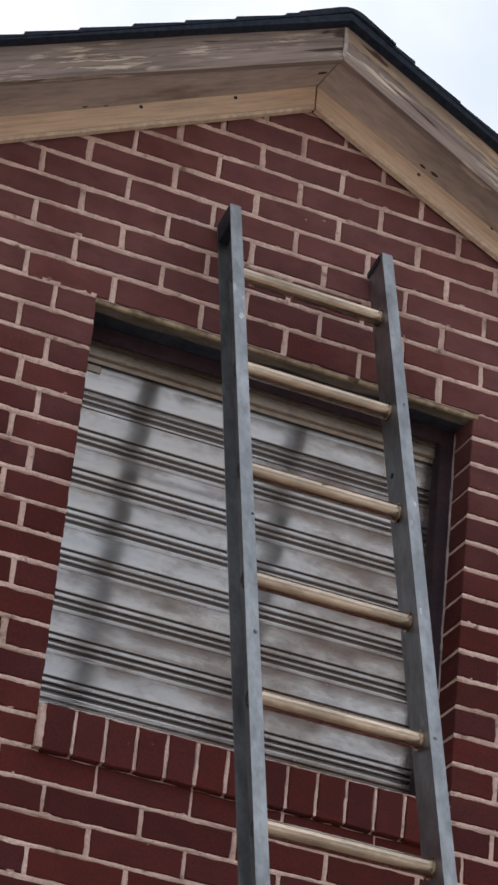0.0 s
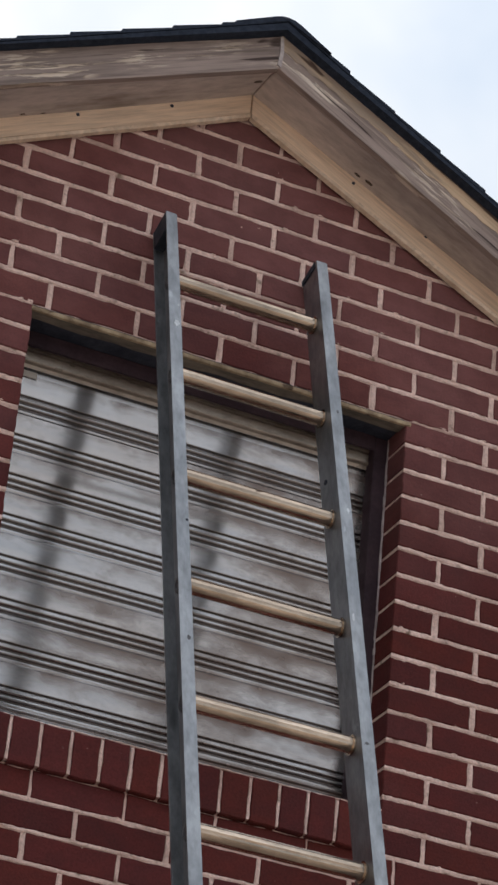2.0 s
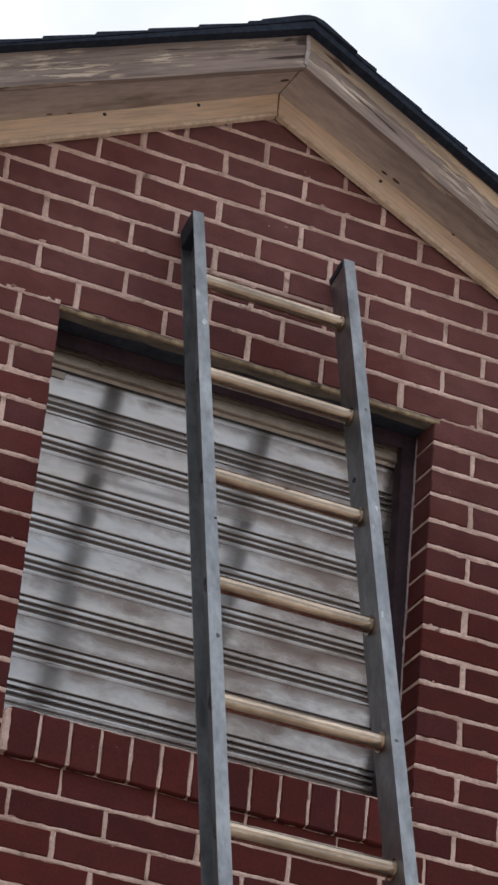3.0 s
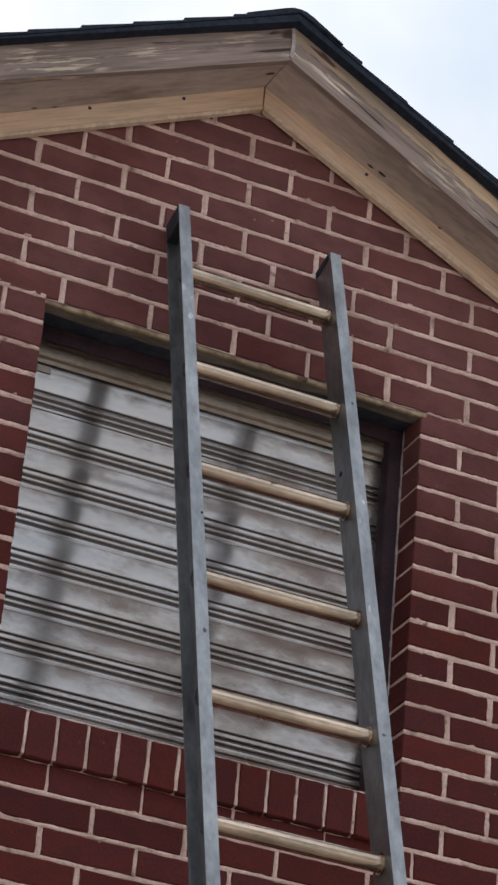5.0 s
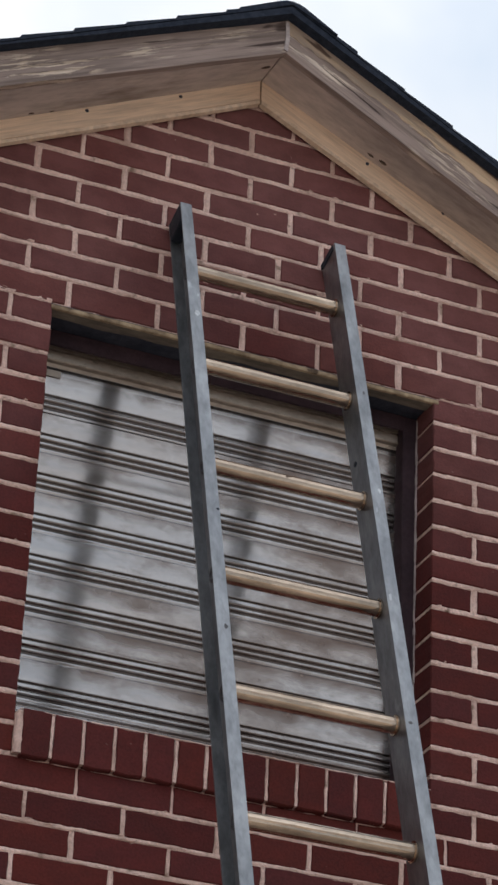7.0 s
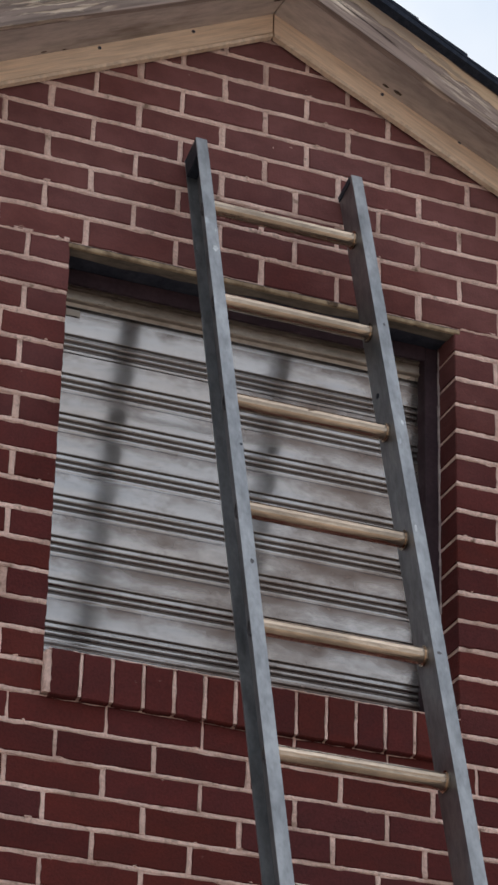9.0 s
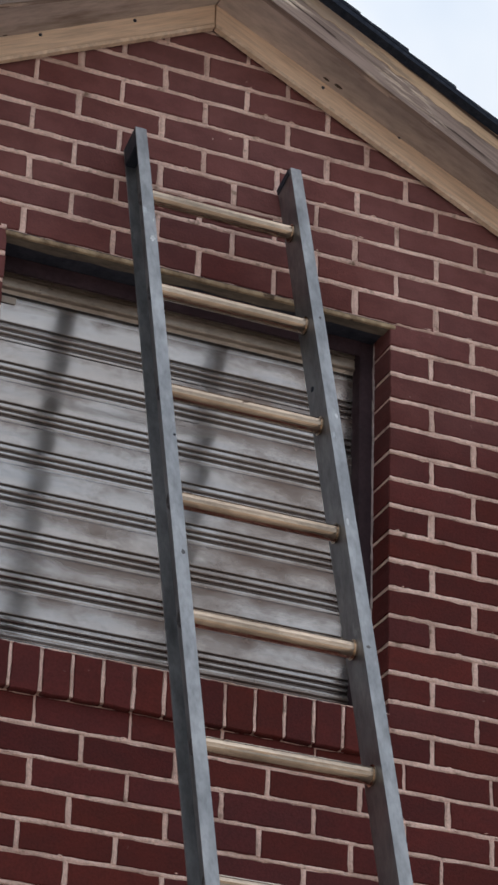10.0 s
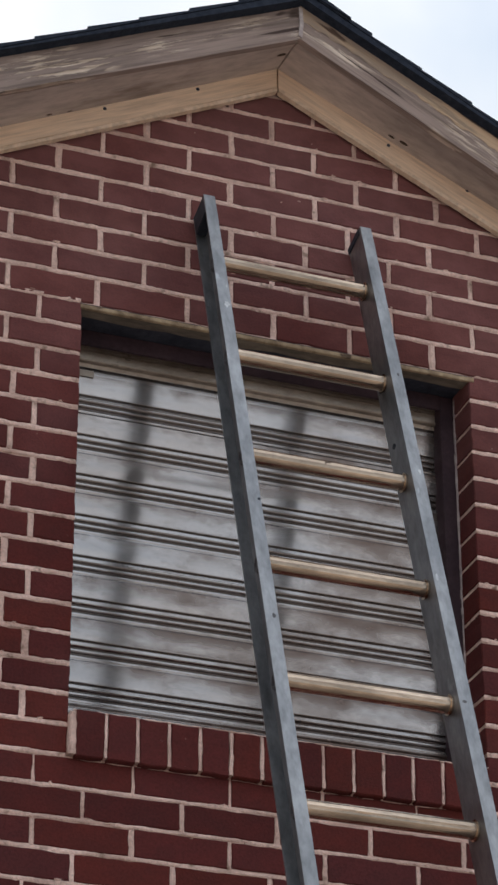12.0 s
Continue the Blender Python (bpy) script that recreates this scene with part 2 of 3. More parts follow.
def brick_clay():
    """Dark red brick, each its own shade; paler and greyer under the eaves, where brighter light is painted into the
    colour.
    """
    n, l, co, tex, span, calc, mix, finish = nodes_of("brick_red")
    info = n.new("ShaderNodeObjectInfo").outputs["Random"]
    at = n.new("ShaderNodeNewGeometry").outputs["Position"]
    xyz = n.new("ShaderNodeSeparateXYZ")
    l.new(at, xyz.inputs["Vector"])

    def world(scale, stretch=(1, 1, 1), detail=4.0, rough=0.6):
        mp, t = n.new("ShaderNodeMapping"), n.new("ShaderNodeTexNoise")
        mp.inputs["Scale"].default_value = stretch
        t.inputs["Scale"].default_value, t.inputs["Detail"].default_value, t.inputs["Roughness"].default_value = scale, detail, rough
        l.new(at, mp.inputs["Vector"])
        l.new(mp.outputs["Vector"], t.inputs["Vector"])
        return t.outputs["Fac"]

    mott = world(13, (1, 1, 1.6))
    grain = world(170, (1, 1, 1), 3.0, 0.65)
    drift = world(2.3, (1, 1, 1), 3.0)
    second = calc("FRACT", calc("MULTIPLY", info, 7.31), 0.0)
    c = mix(second, (0.101, 0.0230, 0.0234), (0.116, 0.0240, 0.0198))
    c = mix(span(info, 0.80, 0.97), c, (0.086, 0.0225, 0.0236))
    c = mix(1.0, c, mix(span(info, 0.0, 1.0), (0.84, 0.84, 0.84), (1.14, 1.14, 1.14)), "MULTIPLY")
    c = mix(span(mott, 0.34, 0.68), mix(1.0, c, (0.80, 0.80, 0.82), "MULTIPLY"), c)
    c = mix(0.45, c, mix(span(grain, 0.30, 0.66), (0.62, 0.62, 0.62), (1.18, 1.16, 1.16)), "MULTIPLY")
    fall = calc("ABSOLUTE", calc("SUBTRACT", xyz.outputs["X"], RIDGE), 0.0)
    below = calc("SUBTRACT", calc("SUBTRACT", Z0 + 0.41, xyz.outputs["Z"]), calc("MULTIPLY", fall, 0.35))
    # Paler towards the rake boards: the gable's extra brightness is mixed into the colour.
    gable_light = calc("ADD", span(below, 0.1, 1.35, 0.62, 0.0), calc("MULTIPLY", calc("SUBTRACT", drift, 0.5), 0.9))
    gable_light = calc("MULTIPLY", span(gable_light, 0.05, 0.75), span(mott, 0.25, 0.75, 0.24, 0.40))
    c = mix(gable_light, c, (0.345, 0.180, 0.178))
    c = mix(calc("MULTIPLY", span(world(55, (1, 1, 1.3), 5.0), 0.70, 0.75), 0.75), c, (0.34, 0.25, 0.22))
    return finish(c, span(mott, 0.3, 0.7, 0.78, 0.92), 0.0, grain, 0.35, 0.004, 0.2)


WOOD = {-1: wood(-1), 1: wood(1)}


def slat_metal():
    """Mill-finish aluminium, glossy where clean, with brown film over the flats, browner below the ribs; the grooves'
    shade is painted in.
    """
    n, l, co, tex, span, calc, mix, finish = nodes_of("weathered_aluminium")
    xyz = n.new("ShaderNodeSeparateXYZ")
    l.new(co, xyz.inputs["Vector"])
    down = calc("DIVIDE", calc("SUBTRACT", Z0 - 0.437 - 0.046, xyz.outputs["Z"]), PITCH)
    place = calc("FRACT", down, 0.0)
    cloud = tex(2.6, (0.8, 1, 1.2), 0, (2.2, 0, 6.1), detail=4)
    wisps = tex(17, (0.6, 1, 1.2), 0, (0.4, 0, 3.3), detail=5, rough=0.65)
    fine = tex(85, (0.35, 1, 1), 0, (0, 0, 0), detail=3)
    # Weights that turn the flats browner below each rib set, lower down and eastwards.
    rib_band = span(place, 0.0, 0.40, 0.17, -0.03)
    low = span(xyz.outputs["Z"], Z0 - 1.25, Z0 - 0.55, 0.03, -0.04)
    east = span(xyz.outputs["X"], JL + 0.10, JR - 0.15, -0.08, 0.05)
    film = calc("ADD", calc("ADD", calc("MULTIPLY", cloud, 0.45), calc("MULTIPLY", wisps, 0.62)), calc("ADD", rib_band, calc("ADD", east, low)))
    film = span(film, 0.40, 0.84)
    # Shade inside the three grooves of each slat, painted as near-black brown.
    groove_shades = [calc("MULTIPLY", span(place, a, a + 0.012), span(place, b - 0.012, b, 1.0, 0.0)) for a, b in ((0.534, 0.588), (0.690, 0.760), (0.828, 0.912))]
    groove = calc("MAXIMUM", calc("MAXIMUM", groove_shades[0], groove_shades[1]), groove_shades[2])
    clean = mix(span(cloud, 0.35, 0.65), (0.435, 0.424, 0.428), (0.385, 0.352, 0.335))
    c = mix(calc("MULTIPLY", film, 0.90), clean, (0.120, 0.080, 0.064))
    c = mix(calc("MULTIPLY", span(fine, 0.52, 0.70), 0.18), c, (0.22, 0.18, 0.16))
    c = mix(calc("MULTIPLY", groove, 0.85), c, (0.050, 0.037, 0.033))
    rough = calc("ADD", calc("MULTIPLY", film, 0.10), span(wisps, 0.3, 0.7, 0.11, 0.18))
    metal = calc("SUBTRACT", 0.86, calc("MULTIPLY", film, 0.22))
    return finish(c, rough, metal, wisps, 0.010, 0.004, 0.5)


# ---- mesh helpers ----
def link_mesh(name, verts, faces, mat, parent=None, label="", smooth=False):
    me = bpy.data.meshes.new(name)
    me.from_pydata([tuple(v) for v in verts], [], faces)
    me.materials.append(mat)
    if smooth:
        me.polygons.foreach_set("use_smooth", [True] * len(me.polygons))
    me.update()
    ob = new(name, me)
    ob.parent = parent
    if label:
        tagged(ob, label)
    return ob


def part(name, bm, mat, parent=None, label="", smooth=False):
    me = bpy.data.meshes.new(name)
    bmesh.ops.recalc_face_normals(bm, faces=bm.faces)
    bm.to_mesh(me)
    bm.free()
    me.materials.append(mat)
    if smooth:
        me.polygons.foreach_set("use_smooth", [True] * len(me.polygons))
    ob = new(name, me)
    ob.parent = parent
    if label:
        tagged(ob, label)
    return ob


def prism(bm, outline, y0, y1):
    """Extrudes a convex outline of (x, z) along y; y0 and y1 may be functions of x."""
    f0 = y0 if callable(y0) else (lambda x: y0)
    f1 = y1 if callable(y1) else (lambda x: y1)
    a = [bm.verts.new((x, f0(x), z)) for x, z in outline]
    b = [bm.verts.new((x, f1(x), z)) for x, z in outline]
    bm.faces.new(a)
    bm.faces.new(b[::-1])
    for i in range(len(a)):
        j = (i + 1) % len(a)
        bm.faces.new((a[i], b[i], b[j], a[j]))


def box(bm, x0, x1, y0, y1, z0, z1, bevel=0.0):
    r = bmesh.ops.create_cube(bm, size=1, matrix=Matrix.Translation(((x0 + x1) / 2, (y0 + y1) / 2, (z0 + z1) / 2)) @ Matrix.Diagonal((x1 - x0, y1 - y0, z1 - z0, 1)))
    if bevel:
        edges = list({e for v in r["verts"] for e in v.link_edges})
        bmesh.ops.bevel(bm, geom=edges, offset=bevel, segments=2, affect="EDGES")


def profile_along_x(profile, xs, wobble=0.0, seed=0):
    """Sweeps an open profile of (y, z) along x, with a faint buckling of the sheet."""
    verts, faces, m = [], [], len(profile)
    for i, x in enumerate(xs):
        for y, z in profile:
            w = wobble * noise.noise(Vector((x * 5.0 + seed * 7.1, z * 9.0, seed * 3.3)))
            verts.append((x, y + w, z))
    for i in range(len(xs) - 1):
        for j in range(m - 1):
            a = i * m + j
            faces.append((a, a + 1, a + m + 1, a + m))
    return verts, faces


# ---- roof line ----
def rake(x, at_ridge, slope=0.5):
    return Z0 + at_ridge - slope * abs(x - RIDGE)


def overhang(x):
    """y of the front of the rake fascia; it runs a little out of square with the wall."""
    return -0.176 + 0.048 * max(-1.2, min(1.2, x - RIDGE))


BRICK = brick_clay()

# ---- ground ----
bm = bmesh.new()
bmesh.ops.create_grid(bm, x_segments=40, y_segments=40, size=600)
ground = part("ground", bm, GROUND)
tagged(ground, "pale dry sandy ground round the house", "ground", kind="structure")

# ---- gable wall: mortar body with the opening through it ----
bm = bmesh.new()
G = 0.003
top_of = lambda x: rake(x, 0.50)
prism(bm, [(WEST, 0), (JL - G, 0), (JL - G, top_of(JL)), (WEST, top_of(WEST))], G, 0.10)
prism(bm, [(JR + G, 0), (EAST, 0), (EAST, top_of(EAST)), (JR + G, top_of(JR))], G, 0.10)
prism(bm, [(JL - G, 0), (JR + G, 0), (JR + G, SILL - 0.088), (JL - G, SILL - 0.088)], G, 0.10)
prism(bm, [(JL - G, TOP + 0.004), (JR + G, TOP + 0.004), (JR + G, top_of(JR)), (RIDGE, top_of(RIDGE)), (JL - G, top_of(JL))], G, 0.10)
wall = part("wall_south", bm, MORTAR)
tagged(wall, "dark red brick gable wall with pale pinkish mortar", "wall", kind="structure")

# inner leaf, side walls and back wall close the house
bm = bmesh.new()
prism(bm, [(WEST, 0), (JL - 0.03, 0), (JL - 0.03, top_of(JL)), (WEST, top_of(WEST))], 0.20, 0.30)
prism(bm, [(JR + 0.03, 0), (EAST, 0), (EAST, top_of(EAST)), (JR + 0.03, top_of(JR))], 0.20, 0.30)
prism(bm, [(JL - 0.03, 0), (JR + 0.03, 0), (JR + 0.03, SILL - 0.1), (JL - 0.03, SILL - 0.1)], 0.20, 0.30)
prism(bm, [(JL - 0.03, TOP + 0.05), (JR + 0.03, TOP + 0.05), (JR + 0.03, top_of(JR)), (RIDGE, top_of(RIDGE)), (JL - 0.03, top_of(JL))], 0.20, 0.30)
inner = part("wall_inner", bm, PLASTER)
tagged(inner, "plain inner leaf of the gable wall", "wall", kind="structure")
for name, x0, x1 in (("wall_west", WEST, WEST + 0.1), ("wall_east", EAST - 0.1, EAST)):
    bm = bmesh.new()
    box(bm, x0, x1, 0.101, DEPTH, 0, top_of(WEST) - 0.05)
    tagged(part(name, bm, PLASTER), "plain dark red brick side wall", "wall", kind="structure")
bm = bmesh.new()
prism(bm, [(WEST + 0.11, 0), (EAST - 0.11, 0), (EAST - 0.11, top_of(EAST)), (RIDGE, top_of(RIDGE)), (WEST + 0.11, top_of(WEST))], DEPTH - 0.1, DEPTH)
tagged(part("wall_north", bm, PLASTER), "plain dark red brick back wall", "wall", kind="structure")

# ---- roof: deck, shingle courses, rake fascia, soffit, frieze ----
roof = tagged(new("roof"), "dark asphalt shingle gable roof with weathered wooden rake boards", "roof", kind="structure")
roof.location = (RIDGE, 0, Z0)


def local(ob, parent):
    """Keeps the mesh at its world place under a moved parent."""
    ob.parent = parent
    ob.matrix_parent_inverse = Matrix.Translation(-parent.location)
    return ob


def band(side, low, high, n=14, reach=1.35):
    """Outline of a rake board on one side of the ridge, from two height functions of the distance d."""
    ds = [reach * i / n for i in range(n + 1)] + [4.35]
    return [(RIDGE + side * d, Z0 + low(d)) for d in ds], [(RIDGE + side * d, Z0 + high(d)) for d in ds]


def rake_board(name, side, low, high, y0, y1, mat, label="", waver=0.0, seed=0, lift=0.0, gap=0.0, n=14):
    a, b = band(side, low, high, n)
    bm = bmesh.new()
    rows = []
    for k, ((x, zl), (_, zh)) in enumerate(zip(a, b)):
        w = [waver * noise.noise(Vector((x * (6 if n < 20 else 44) + seed, s * 5.3, seed * 1.7))) for s in range(2)]
        w[1] = w[1] * 0.3 if n > 20 else w[1]
        w = [0, 0] if k == 0 else w
        x = x + side * gap if k == 0 else x
        rows.append([bm.verts.new(v) for v in ((x, y0(x), zl + w[0]), (x, y1(x), zl + w[0] + lift), (x, y1(x), zh + w[1] + lift), (x, y0(x), zh + w[1]))])
    for r, s in zip(rows, rows[1:]):
        for i in range(4):
            j = (i + 1) % 4
            bm.faces.new((r[i], r[j], s[j], s[i]))
    bm.faces.new(rows[0])
    bm.faces.new(rows[-1][::-1])
    return local(part(name, bm, mat, None, label), roof)


def settle(at_ridge, slope, parallel=1.2):
    """Height over Z0 at distance d: its own slope near the ridge, the roof's own pitch further down."""
    return lambda d: at_ridge - slope * min(d, parallel) - 0.5 * max(0.0, d - parallel)


BEAD = material("pale_pine_edge", (0.66, 0.50, 0.37), (0.84, 0.68, 0.54), 8, 0.8, bump=0.2, grain=60)
for side in (-1, 1):
    fascia_m, strip_m, frieze_m, soffit_m = WOOD[side]
    pitch = 0.488 if side > 0 else 0.5
    rake_board("frieze_board", side, settle(FRIEZE_LOW + 0.0135, pitch), settle(SOFFIT + 0.02, pitch), lambda x: -0.021, lambda x: -0.009, frieze_m,
               "raw tan pine frieze board standing off the bricks", 0.001, 3, 0.0, 0.002)
    rake_board("frieze_bead", side, settle(FRIEZE_LOW, pitch), settle(FRIEZE_LOW + 0.0105, pitch), lambda x: -0.0245, lambda x: -0.009, BEAD,
               "thin pale wooden bead below the frieze", 0.001, 3, 0.0, 0.002)
    rake_board("soffit_board", side, settle(SOFFIT - 0.002, pitch), settle(SOFFIT + 0.010, pitch), lambda x: overhang(x) + 0.02, lambda x: -0.0215, soffit_m,
               "dusty plywood soffit under the overhang", 0.0, 0, 0.013, 0.0015)
    top = 0.465 if side > 0 else 0.498
    rake_board("fascia_board", side, settle(0.456, pitch), settle(0.552, top), lambda x: overhang(x), lambda x: overhang(x) + 0.0195, fascia_m,
               "weathered grey fascia board with peeling paint", 0.003, 11 + side)
    if side > 0:
        rake_board("rake_strip", side, settle(0.519, 0.478), settle(0.556, top), lambda x: overhang(x) - 0.0014, lambda x: overhang(x) - 0.0002, strip_m,
                   "worn bare wood strip along the roof edge", 0.009, 5, n=120)
    rake_board("roof_deck", side, settle(0.5535, top + 0.0015), settle(0.574, top + 0.022), lambda x: overhang(x) - 0.0295, lambda x: DEPTH + 0.2, SHINGLE)

for side, d0, step in ((-1, 0.0455, 0.124), (1, 0.045, 0.131)):
    for k in range(34):
        d_hi, d_lo = d0 + step * (k - 1) - 0.02, d0 + step * k
        if d_hi < 0:
            d_hi = 0.0
        bm = bmesh.new()
        base = settle(0.576, 0.490 if side > 0 else 0.522)
        jut = 0.004 * noise.noise(Vector((k * 1.7, side * 3.1, 0)))
        lo, hi = base(d_lo), base(d_hi)
        out = [(RIDGE + side * d_hi, Z0 + hi + 0.002), (RIDGE + side * d_lo, Z0 + lo + 0.001), (RIDGE + side * d_lo, Z0 + lo + 0.014), (RIDGE + side * d_hi, Z0 + hi + 0.006)]
        prism(bm, out, lambda x: overhang(x) - 0.030 + jut, DEPTH + 0.22)
        local(part("shingle_course", bm, SHINGLE), roof)
bm = bmesh.new()
for side, reach, fall, thick in ((-1, 0.135, 0.068, 0.009), (1, 0.118, 0.058, 0.003)):
    prism(bm, [(RIDGE + side * reach, Z0 + 0.583 - fall), (RIDGE, Z0 + 0.578), (RIDGE, Z0 + 0.5865), (RIDGE + side * 0.016, Z0 + 0.5850), (RIDGE + side * 0.034, Z0 + 0.5775),
               (RIDGE + side * reach, Z0 + 0.583 + thick - fall)], overhang(RIDGE) - 0.033, DEPTH + 0.23)
local(part("ridge_cap", bm, SHINGLE), roof)

# knots and dark scuffs on the frieze and soffit
for x, z, y, a in ((0.925, 0.330, -0.045, 0.007), (0.955, 0.318, -0.05, 0.009), (0.12, 0.217, -0.03, 0.005), (0.62, 0.462, -0.10, 0.010), (0.07, 0.180, -0.035, 0.006)):
    bm = bmesh.new()
    low = settle(SOFFIT - 0.002, 0.5)(abs(x - RIDGE)) + 0.013 * (y - overhang(x) - 0.02) / (-0.0415 - overhang(x))
    lean = math.atan(0.5) * (1 if x < RIDGE else -1)
    bmesh.ops.create_circle(bm, cap_ends=True, segments=9, radius=a,
                            matrix=Matrix.Translation((x, y, Z0 + low - 0.0012)) @ Matrix.Rotation(-lean, 4, "Y") @ Matrix.Diagonal((1.3, 0.5, 1, 1)))
    bmesh.ops.solidify(bm, geom=bm.faces[:], thickness=0.0008)
    local(part("knot", bm, KNOT, None, "dark knot in the board"), roof)

# torn filler where the two fascia boards meet
bm = bmesh.new()
prism(bm, [(RIDGE - 0.006, Z0 + 0.462), (RIDGE + 0.003, Z0 + 0.458), (RIDGE + 0.007, Z0 + 0.50), (RIDGE + 0.004, Z0 + 0.545), (RIDGE - 0.005, Z0 + 0.548), (RIDGE - 0.003, Z0 + 0.50)],
      overhang(RIDGE) - 0.004, overhang(RIDGE) + 0.002)
local(part("filler", bm, CAULK, None, "torn pale filler in the mitre"), roof)

# nail heads and knots on the frieze
for x, drop in ((0.207, -0.001), (0.436, -0.001), (0.927, 0.001), (1.133, -0.018)):
    bm = bmesh.new()
    bmesh.ops.create_cone(bm, cap_ends=True, segments=10, radius1=0.005, radius2=0.003, depth=0.003,
                          matrix=Matrix.Translation((x, -0.0222, rake(x, SOFFIT) - drop)) @ Matrix.Rotation(radians(90), 4, "X"))
    local(part("nail_head", bm, STEEL_DARK, None, "rusty dark nail head"), roof)

# ---- window: lintel, dark frame, slatted metal shutter ----
bm = bmesh.new()
box(bm, JL - 0.004, JR + 0.012, -0.0045, 0.005, Z0 - 0.2945, Z0 - 0.2835, 0.0015)
lintel = part("lintel", bm, LINTEL)
tagged(lintel, "rusty cream-painted steel lintel over the window", "lintel", kind="structure")
# Dark strip added as the shadow line between the bricks and the lintel.
bm = bmesh.new()
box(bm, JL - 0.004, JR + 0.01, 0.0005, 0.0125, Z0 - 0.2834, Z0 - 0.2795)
part("joint_gap", bm, STEEL_DARK, lintel, "dark strip painted as shade in the gap above the lintel")
bm = bmesh.new()
N = 36
wave = [(JL + 0.001 + (JR - JL - 0.002) * i / N, 0.036 + 0.012 * noise.noise(Vector((i * 0.31, 2.2, 0))) + 0.003 * noise.noise(Vector((i * 1.3, 5.1, 0)))) for i in range(N + 1)]
for (xa, ya), (xb, yb) in zip(wave, wave[1:]):
    quad = ((xa, 0.0052), (xb, 0.0052), (xb, yb), (xa, ya))
    lo = [bm.verts.new((px, py, Z0 - 0.2930)) for px, py in quad]
    hi = [bm.verts.new((px, py, Z0 - 0.2835)) for px, py in quad]
    bm.faces.new(lo)
    bm.faces.new(hi[::-1])
    bm.faces.new((lo[2], lo[3], hi[3], hi[2]))
    bm.faces.new((lo[0], lo[1], hi[1], hi[0]))
part("soffit_plate", bm, LINTEL_UNDER, lintel, "worn underside, its shade put into a darker grey")
# Deep shade at the back of the steel underside, given as a dark colour.
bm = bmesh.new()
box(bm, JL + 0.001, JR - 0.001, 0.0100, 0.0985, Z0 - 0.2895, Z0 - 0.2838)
part("flange", bm, STEEL_DARK, lintel, "steel underside, its deep shade put into a dark blue")

window = tagged(new("window_1"), "dark maroon painted window frame set deep in the brick opening", "window", kind="structure")
FRAME = 0.0355
for x0, x1 in ((JL + 0.0005, JL + 0.016), (JR - FRAME, JR - 0.0005)):
    bm = bmesh.new()
    box(bm, x0, x1, 0.090, 0.195, SILL - 0.02, Z0 - 0.291, 0.002)
    part("frame_jamb", bm, MAROON, window, "dark maroon painted jamb")
bm = bmesh.new()
box(bm, JL + 0.016, JR - FRAME, 0.088, 0.096, Z0 - 0.330, Z0 - 0.2905, 0.002)
part("frame_head", bm, MAROON, window, "dark maroon painted head")
bm = bmesh.new()
z = SILL
while z < Z0 - 0.305:
    h = random.uniform(0.012, 0.035)
    w = random.uniform(0.0022, 0.0042)
    box(bm, JR - w, JR - 0.0004, 0.0885 - random.uniform(0.002, 0.006), 0.0895, z, min(z + h, Z0 - 0.300))
    z += h
part("caulk_bead", bm, CAULK, window, "pale grey caulk bead")

PITCH = 0.1012
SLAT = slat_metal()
shutter = tagged(new("shutter"), "weathered ribbed aluminium slat shutter closing the window", "shutter")
XS = [JL + 0.014 + (JR - JL - FRAME - 0.012) * i / 40 for i in range(41)]
SLAT_Y = 0.130
head = [(0.118, -0.292), (0.118, -0.322), (0.127, -0.3225), (0.127, -0.328), (0.120, -0.3285), (0.122, -0.349), (0.116, -0.3505), (0.118, -0.353), (0.127, -0.356), (0.130, -0.364)]
v, f = profile_along_x([(y, Z0 + z) for y, z in head], XS)
link_mesh("head_channel", v, f, HEAD_METAL, shutter, "brownish metal head channel")


def rounded(profile, n=3):
    """Runs a smooth curve through an open profile of (y, z)."""
    out = []
    pts = [profile[0]] + list(profile) + [profile[-1]]
    for a, b, c, d in zip(pts, pts[1:], pts[2:], pts[3:]):
        for k in range(n):
            t = k / n
            out.append(tuple(0.5 * (2 * q + (r - p) * t + (2 * p - 5 * q + 4 * r - w) * t * t + (3 * q - p - 3 * r + w) * t ** 3) for p, q, r, w in zip(a, b, c, d)))
    return out + [profile[-1]]


RIBS = [(0.0, 0.0012), (0.0034, -0.0004), (0.0038, -0.0030), (0.0016, -0.0043), (0.0009, -0.0080), (0.0002, -0.0118), (0.0010, -0.0138),
        (0.0046, -0.0172), (0.0046, -0.0203), (0.0024, -0.0217), (0.0014, -0.0262), (0.0022, -0.0280), (0.0060, -0.0310), (0.0060, -0.0355),
        (0.0019, -0.0372), (0.0004, -0.0430), (0.0010, -0.0447), (0.0004, -0.0475), (0.0, -0.0490)]


def slat_profile(z):
    """Flat face down to z, then a broad ridge, a deep double groove and a thin ridge; (y, z)."""
    flat = [(0.0, 0.0512), (0.0, 0.035), (0.0003, 0.018), (0.0, 0.006)]
    return [(SLAT_Y + y, z + h) for y, h in rounded(flat + RIBS)]


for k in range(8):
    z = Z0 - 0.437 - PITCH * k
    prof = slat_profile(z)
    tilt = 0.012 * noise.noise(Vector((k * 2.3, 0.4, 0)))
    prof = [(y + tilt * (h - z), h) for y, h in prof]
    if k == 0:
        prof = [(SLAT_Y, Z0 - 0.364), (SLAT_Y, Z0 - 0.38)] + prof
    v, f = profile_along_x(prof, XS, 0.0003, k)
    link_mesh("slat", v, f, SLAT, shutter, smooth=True)
